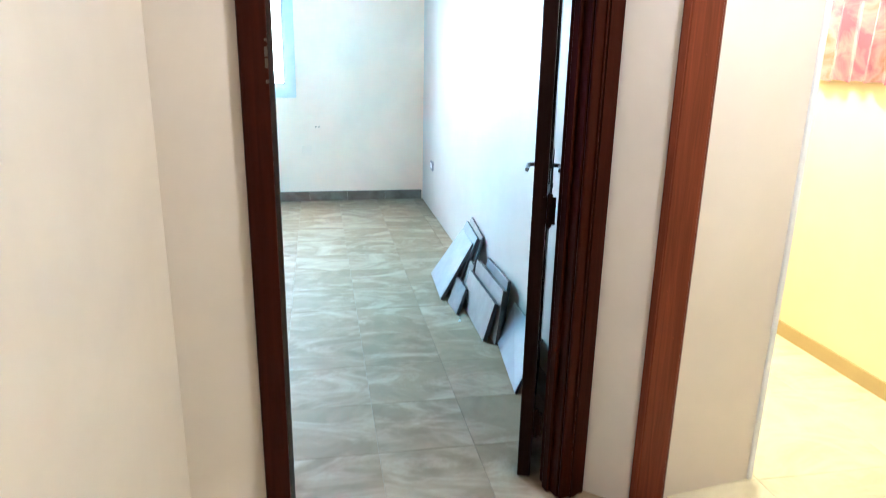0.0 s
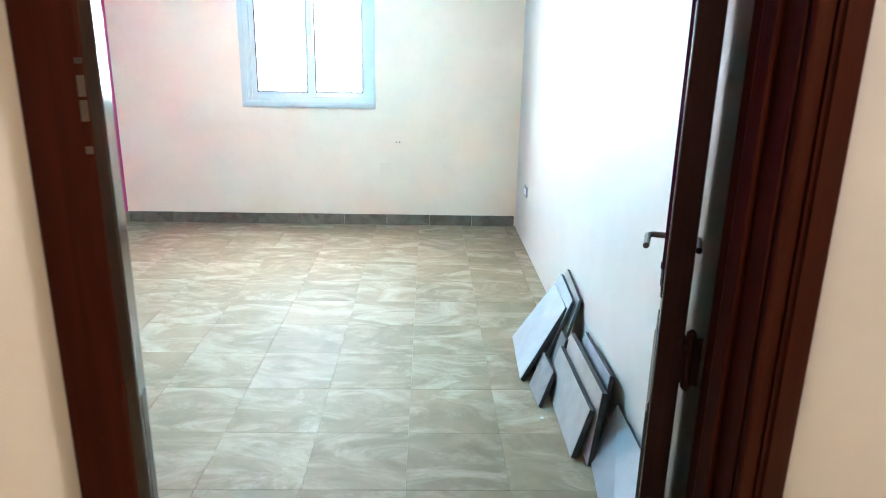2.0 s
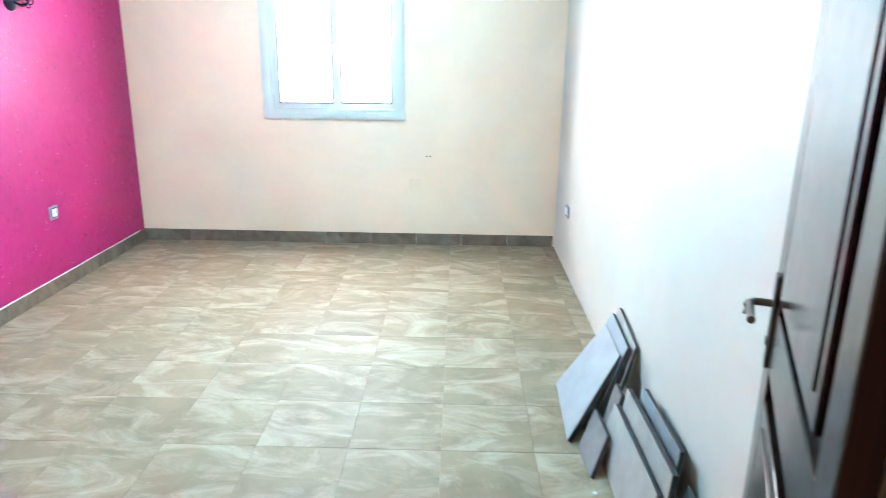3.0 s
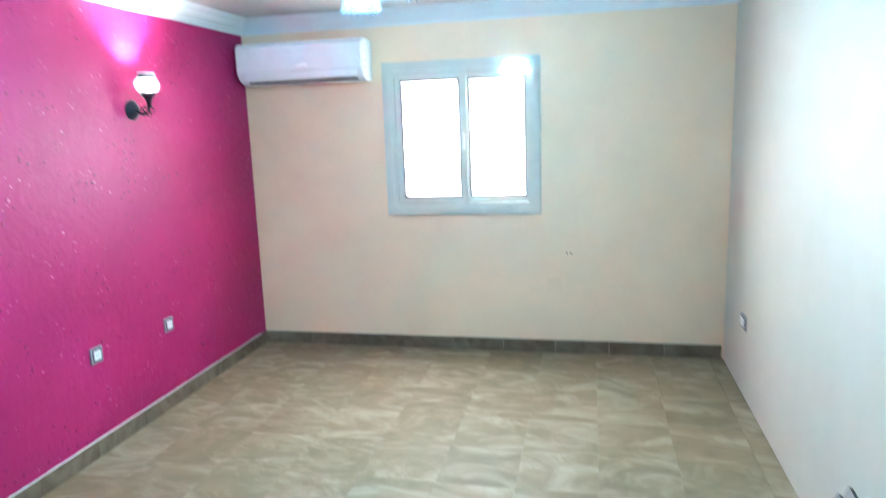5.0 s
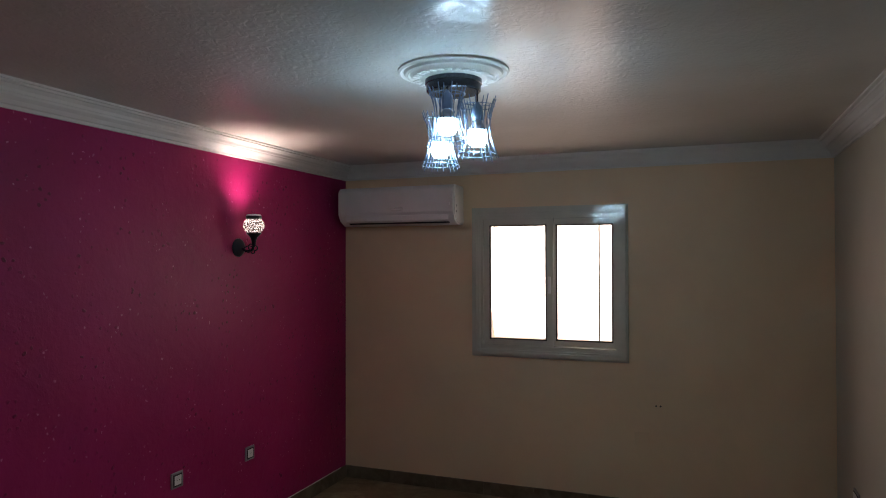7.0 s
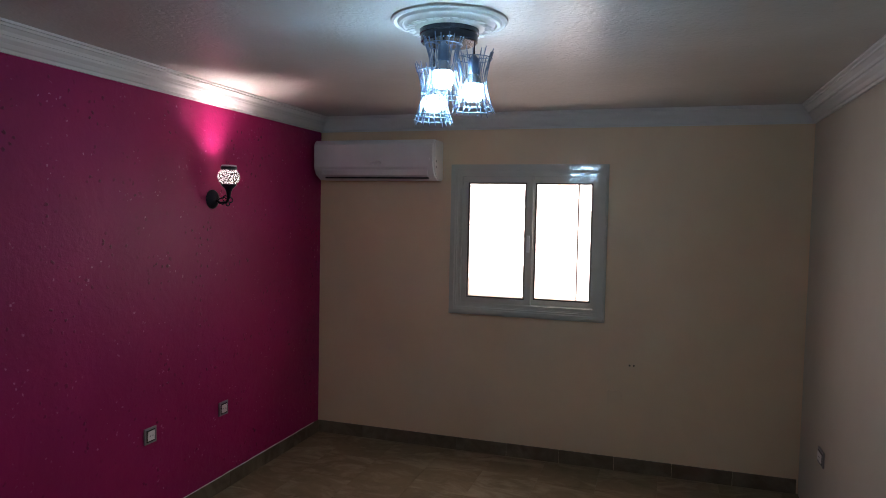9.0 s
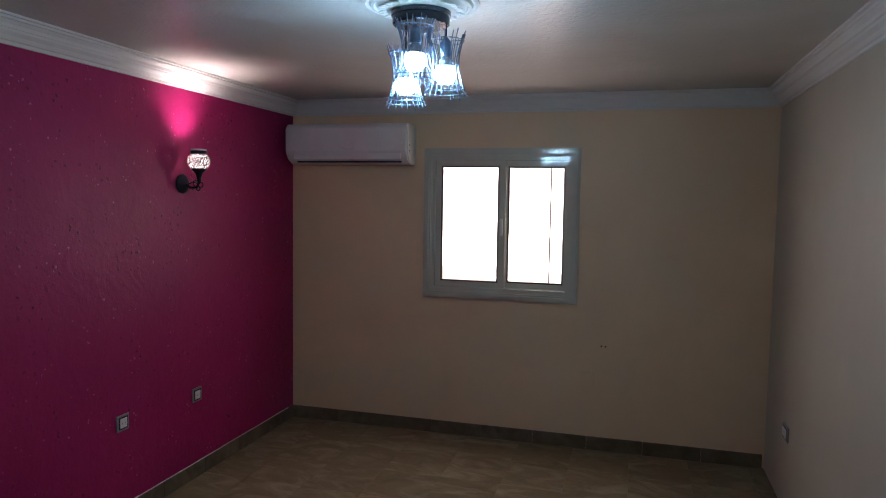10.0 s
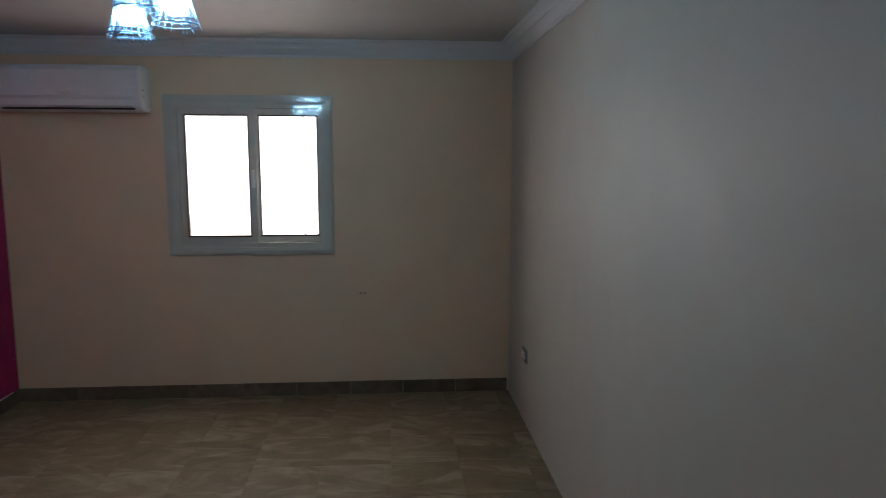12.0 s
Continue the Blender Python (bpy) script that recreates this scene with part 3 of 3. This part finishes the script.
def mosaic():
    n = Nodes("mosaic_glass")
    co = n.where()
    v = n.node("ShaderNodeTexVoronoi", Vector=co, Scale=88.0)
    v.feature = "DISTANCE_TO_EDGE"
    seam = n.ramp(v.outputs["Distance"], (0.12, (0.008, 0.008, 0.008)), (0.20, (0.9, 0.88, 0.88)))
    n.set(Base_Color=seam, Roughness=0.25)
    out = n.t.nodes["Material Output"]
    tr = n.node("ShaderNodeBsdfTranslucent", Color=n.mix(1.0, seam, (0.05, 0.048, 0.047), "MULTIPLY"))
    add = n.t.nodes.new("ShaderNodeMixShader")
    add.inputs[0].default_value = 0.35
    n.t.links.new(n.b.outputs[0], add.inputs[1])
    n.t.links.new(tr.outputs[0], add.inputs[2])
    n.t.links.new(add.outputs[0], out.inputs[0])
    return n.m


M_MOSAIC = mosaic()
wall_lamp()


# ---- sockets and small wall fittings ----
def socket_outlet(m, wide=0.088, label="white power socket in a grey frame on the pink wall"):
    """A flush outlet; its plate faces +x of the pose."""
    s = thing("wall_socket", m, label, "power socket", "wall sockets")
    part("plate", block(0.0005, 0.010, -wide / 2, wide / 2, -0.043, 0.043, 0.004), M_GREY, s, "grey socket frame")
    part("surround", block(0.0095, 0.0115, -wide / 2 + 0.012, wide / 2 - 0.012, -0.032, 0.032, 0.0008), M_GASKET, s, "dark inner surround")
    part("insert", block(0.011, 0.0145, -wide / 2 + 0.019, wide / 2 - 0.019, -0.025, 0.025, 0.002), M_WHITE, s)
    for q in (-0.009, 0.009):
        part("pin_hole", block(0.0140, 0.0150, q - 0.0025, q + 0.0025, -0.0025, 0.0025), M_GASKET, s)
    return s


socket_outlet(pose(0, 3.15, 0.535))
socket_outlet(pose(0, 3.775, 0.512))
socket_outlet(pose(W, 4.40, 0.44, 0, 0, 180), 0.13, "white double power socket in a grey frame on the cream wall")
ob = thing("blank_plate", pose(2.253, D, 0.50), "peach painted blank cover plate on the wall", "cover plate")
part("plate", block(-0.047, 0.047, -0.011, -0.0005, -0.047, 0.047, 0.003), M_FAR, ob)
for q in (-0.014, 0.014):
    ob = thing("wall_plug", pose(2.359 + q, D, 0.73), "small dark screw plug in the peach wall", "wall plug", "wall plugs")
    part("plug", lathe([(0.006, 0.0005), (0.006, 0.003), (0.003, 0.006)], 10, m=pose(0, 0, 0, 90)), M_EDGE, ob)


# ---- boards leaning on the cream wall ----
def board(near, far, thick, material, label):
    """A leaning slab. near and far: its end lines, each as (foot x, foot y, top x, top y, top z)."""
    fx, fy, tx, ty, tz = near
    gx, gy, ux, uy, uz = far
    b = thing("loose_slab", pose(fx, fy, 0), label, "slab", "slabs against the wall")
    q = [Vector((0, 0, 0)), Vector((gx - fx, gy - fy, 0)), Vector((ux - fx, uy - fy, uz)), Vector((tx - fx, ty - fy, tz))]
    n = (q[1] - q[0]).cross(q[3] - q[0]).normalized()
    if n.x < 0:
        n = -n
    lift = Vector((0, 0, max(0.0, -n.z * thick) + 0.0005))
    q = [p + lift for p in q]

    def shell(a, c, inset):
        bm = bmesh.new()
        mid = sum(q, Vector()) / 4
        p = [v + (mid - v).normalized() * inset for v in q]
        lo, hi = [bm.verts.new(v + n * a) for v in p], [bm.verts.new(v + n * c) for v in p]
        bm.faces.new(lo)
        bm.faces.new(hi[::-1])
        for i in range(4):
            j = (i + 1) % 4
            bm.faces.new((lo[i], hi[i], hi[j], lo[j]))
        bmesh.ops.recalc_face_normals(bm, faces=bm.faces[:])
        bmesh.ops.bevel(bm, geom=bm.edges[:], offset=0.0008, segments=1, affect="EDGES")
        return bm

    part("face", shell(0.0, 0.003, 0.0), material, b)
    part("backing", shell(0.003, thick, 0.001), M_EDGE, b, "dark rough slab backing")
    return b


GREY_SLAB, DIM_SLAB, BEIGE_SLAB = "grey slab leaning against the cream wall", "small dusty brown slab offcut leaning on the stack", "dusty beige slab leaning in a stack against the wall"
board((3.235, 2.14, 3.376, 2.29, 0.325), (3.245, 2.60, 3.376, 2.62, 0.378), 0.018, M_BOARD2, BEIGE_SLAB)
board((3.160, 2.12, 3.342, 2.29, 0.318), (3.175, 2.57, 3.342, 2.61, 0.352), 0.020, M_BOARD, GREY_SLAB)
board((3.066, 2.05, 3.308, 2.28, 0.280), (3.088, 2.55, 3.308, 2.59, 0.298), 0.022, M_BOARD, GREY_SLAB)
board((3.185, 1.96, 3.275, 2.07, 0.205), (3.190, 2.08, 3.270, 2.16, 0.215), 0.020, M_DIM, DIM_SLAB)
board((3.114, 1.80, 3.190, 1.90, 0.120), (3.102, 2.00, 3.175, 2.08, 0.135), 0.020, M_DIM, DIM_SLAB)
board((3.295, 1.50, 3.345, 1.557, 0.284), (3.300, 2.00, 3.345, 2.010, 0.276), 0.020, M_BOARD, GREY_SLAB)
board((3.235, 1.37, 3.285, 1.436, 0.273), (3.238, 2.00, 3.285, 2.033, 0.262), 0.024, M_BOARD2, BEIGE_SLAB)
board((3.181, 1.42, 3.240, 1.424, 0.207), (3.185, 2.02, 3.240, 2.023, 0.197), 0.024, M_BOARD2, BEIGE_SLAB)
board((3.190, 0.84, 3.378, 1.06, 0.160), (3.253, 1.40, 3.378, 1.53, 0.165), 0.016, M_BOARD, GREY_SLAB)


def plaster_chip(x, y, r, turn):
    c = thing("plaster_chip", pose(x, y, 0, 0, 0, turn), "small white plaster chip lying on the tiles", "plaster chip")
    bm = bmesh.new()
    bmesh.ops.create_icosphere(bm, subdivisions=1, radius=1, matrix=Matrix.Translation((0, 0, r * 0.55)) @ Matrix.Diagonal((r, r * 0.7, r * 0.5, 1)))
    part("chip", bm, M_PLASTER, c)


plaster_chip(3.118, 1.716, 0.010, 25)


# ---- side room hanging ----
def hanging_cloth():
    c = thing("hanging_cloth", pose(HR - 0.05, 1.06, 1.375), "pink patterned cloth hanging on the yellow wall", "cloth")
    bm = bmesh.new()
    nx, nz = 40, 16
    grid = [[bm.verts.new((0.018 * math.sin(i * 0.9) + 0.008 * math.sin(i * 0.37 + k * 0.2), -0.30 + 0.60 * i / nx, 0.006 * math.sin(i * 0.8) * (k == 0) + 0.75 * k / nz)) for k in range(nz + 1)] for i in range(nx + 1)]
    for i in range(nx):
        for k in range(nz):
            bm.faces.new((grid[i][k], grid[i + 1][k], grid[i + 1][k + 1], grid[i][k + 1]))
    bmesh.ops.solidify(bm, geom=bm.faces[:], thickness=0.002)
    part("fabric", bm, M_CLOTH, c, smooth=True)
    part("rod", tube([(0, -0.34, 0.755), (0, 0.34, 0.755)], 0.008), M_BLACK, c)
    for q in (-0.3, 0.3):
        part("bracket", tube([(0.05, q, 0.755), (0, q, 0.755)], 0.006), M_BLACK, c)
    return c


hanging_cloth()

# ---- outside ----
setting("ground", block(-60, 60, D + 0.2, 120, -3.2, -3.1), paint("pale_ground", (0.62, 0.57, 0.47)), "pale dusty ground outside", "ground")
far = thing("neighbour_house", pose(-2, 14, -3.1), "pale sunlit rendered house opposite the window", "house", "", "structure")
part("wall", block(-8.0, 5.3, 0, 6, 0, 9.0), M_OUT, far)
part("roof_edge", block(-8.1, 5.4, -0.1, 6.1, 9.0, 9.25, 0.02), M_OUT, far)
part("downpipe", tube([(3.02, -0.08, 0), (3.02, -0.08, 9.0)], 0.035), M_GREY, far)


# ---- skirting pieces and floor tiles ----
def skirting(name, x0, y0, x1, y1, inward, label):
    base_vec = Vector((x1 - x0, y1 - y0, 0))
    n = max(1, round(base_vec.length / 0.375))
    step = base_vec / n
    along_x = abs(base_vec.x) > abs(base_vec.y)
    s = thing(name, pose(x0, y0, 0), label, "baseboard", "", "structure")
    d = 0.011
    hl = step.length / 2 - 0.001
    bmq = block(-hl, hl, 0, d, 0.0, SK, 0.0015, 1) if along_x else block(0, d, -hl, hl, 0.0, SK, 0.0015, 1)
    me = bpy.data.meshes.new("skirting_tile")
    bmq.to_mesh(me)
    bmq.free()
    me.materials.append(M_SKIRT)
    for i in range(n):
        ob = new("skirting_tile", me)
        ob.parent = s
        p = step * (i + 0.5)
        ob.location = (p.x + (0 if along_x else (0 if inward > 0 else -d)), p.y + (0 if not along_x else (0 if inward > 0 else -d)), random.uniform(0, 0.0015))


skirting("baseboard_north", 0.012, D, W - 0.012, D, -1, "brown marbled tile skirting under the window wall")
setting("trim_skirting", tube([(0.006, 0.05 + 0.06 * i, SK + 0.002 + random.uniform(-0.001, 0.002)) for i in range(82)], 0.0035, None, 6), M_PLASTER, "uneven white filler bead on the tile skirting", "trim")
skirting("baseboard_west", 0, 0.0, 0, D, 1, "brown marbled tile skirting along the pink wall")
floor_of_tiles("floor", [(0, W, YH, D)], 0.375, 0.30, 0.10, M_TILE, M_GROUT, "beige brown marbled ceramic tile floor of the bedroom")
floor_of_tiles("floor_hall", [(HL, HR, HB, YH), (W + 0.12, HR, YH, 3.2)], 0.60, 0.30, 0.10, M_YTILE, M_GROUT, "pale yellow ceramic tile floor of the hall")
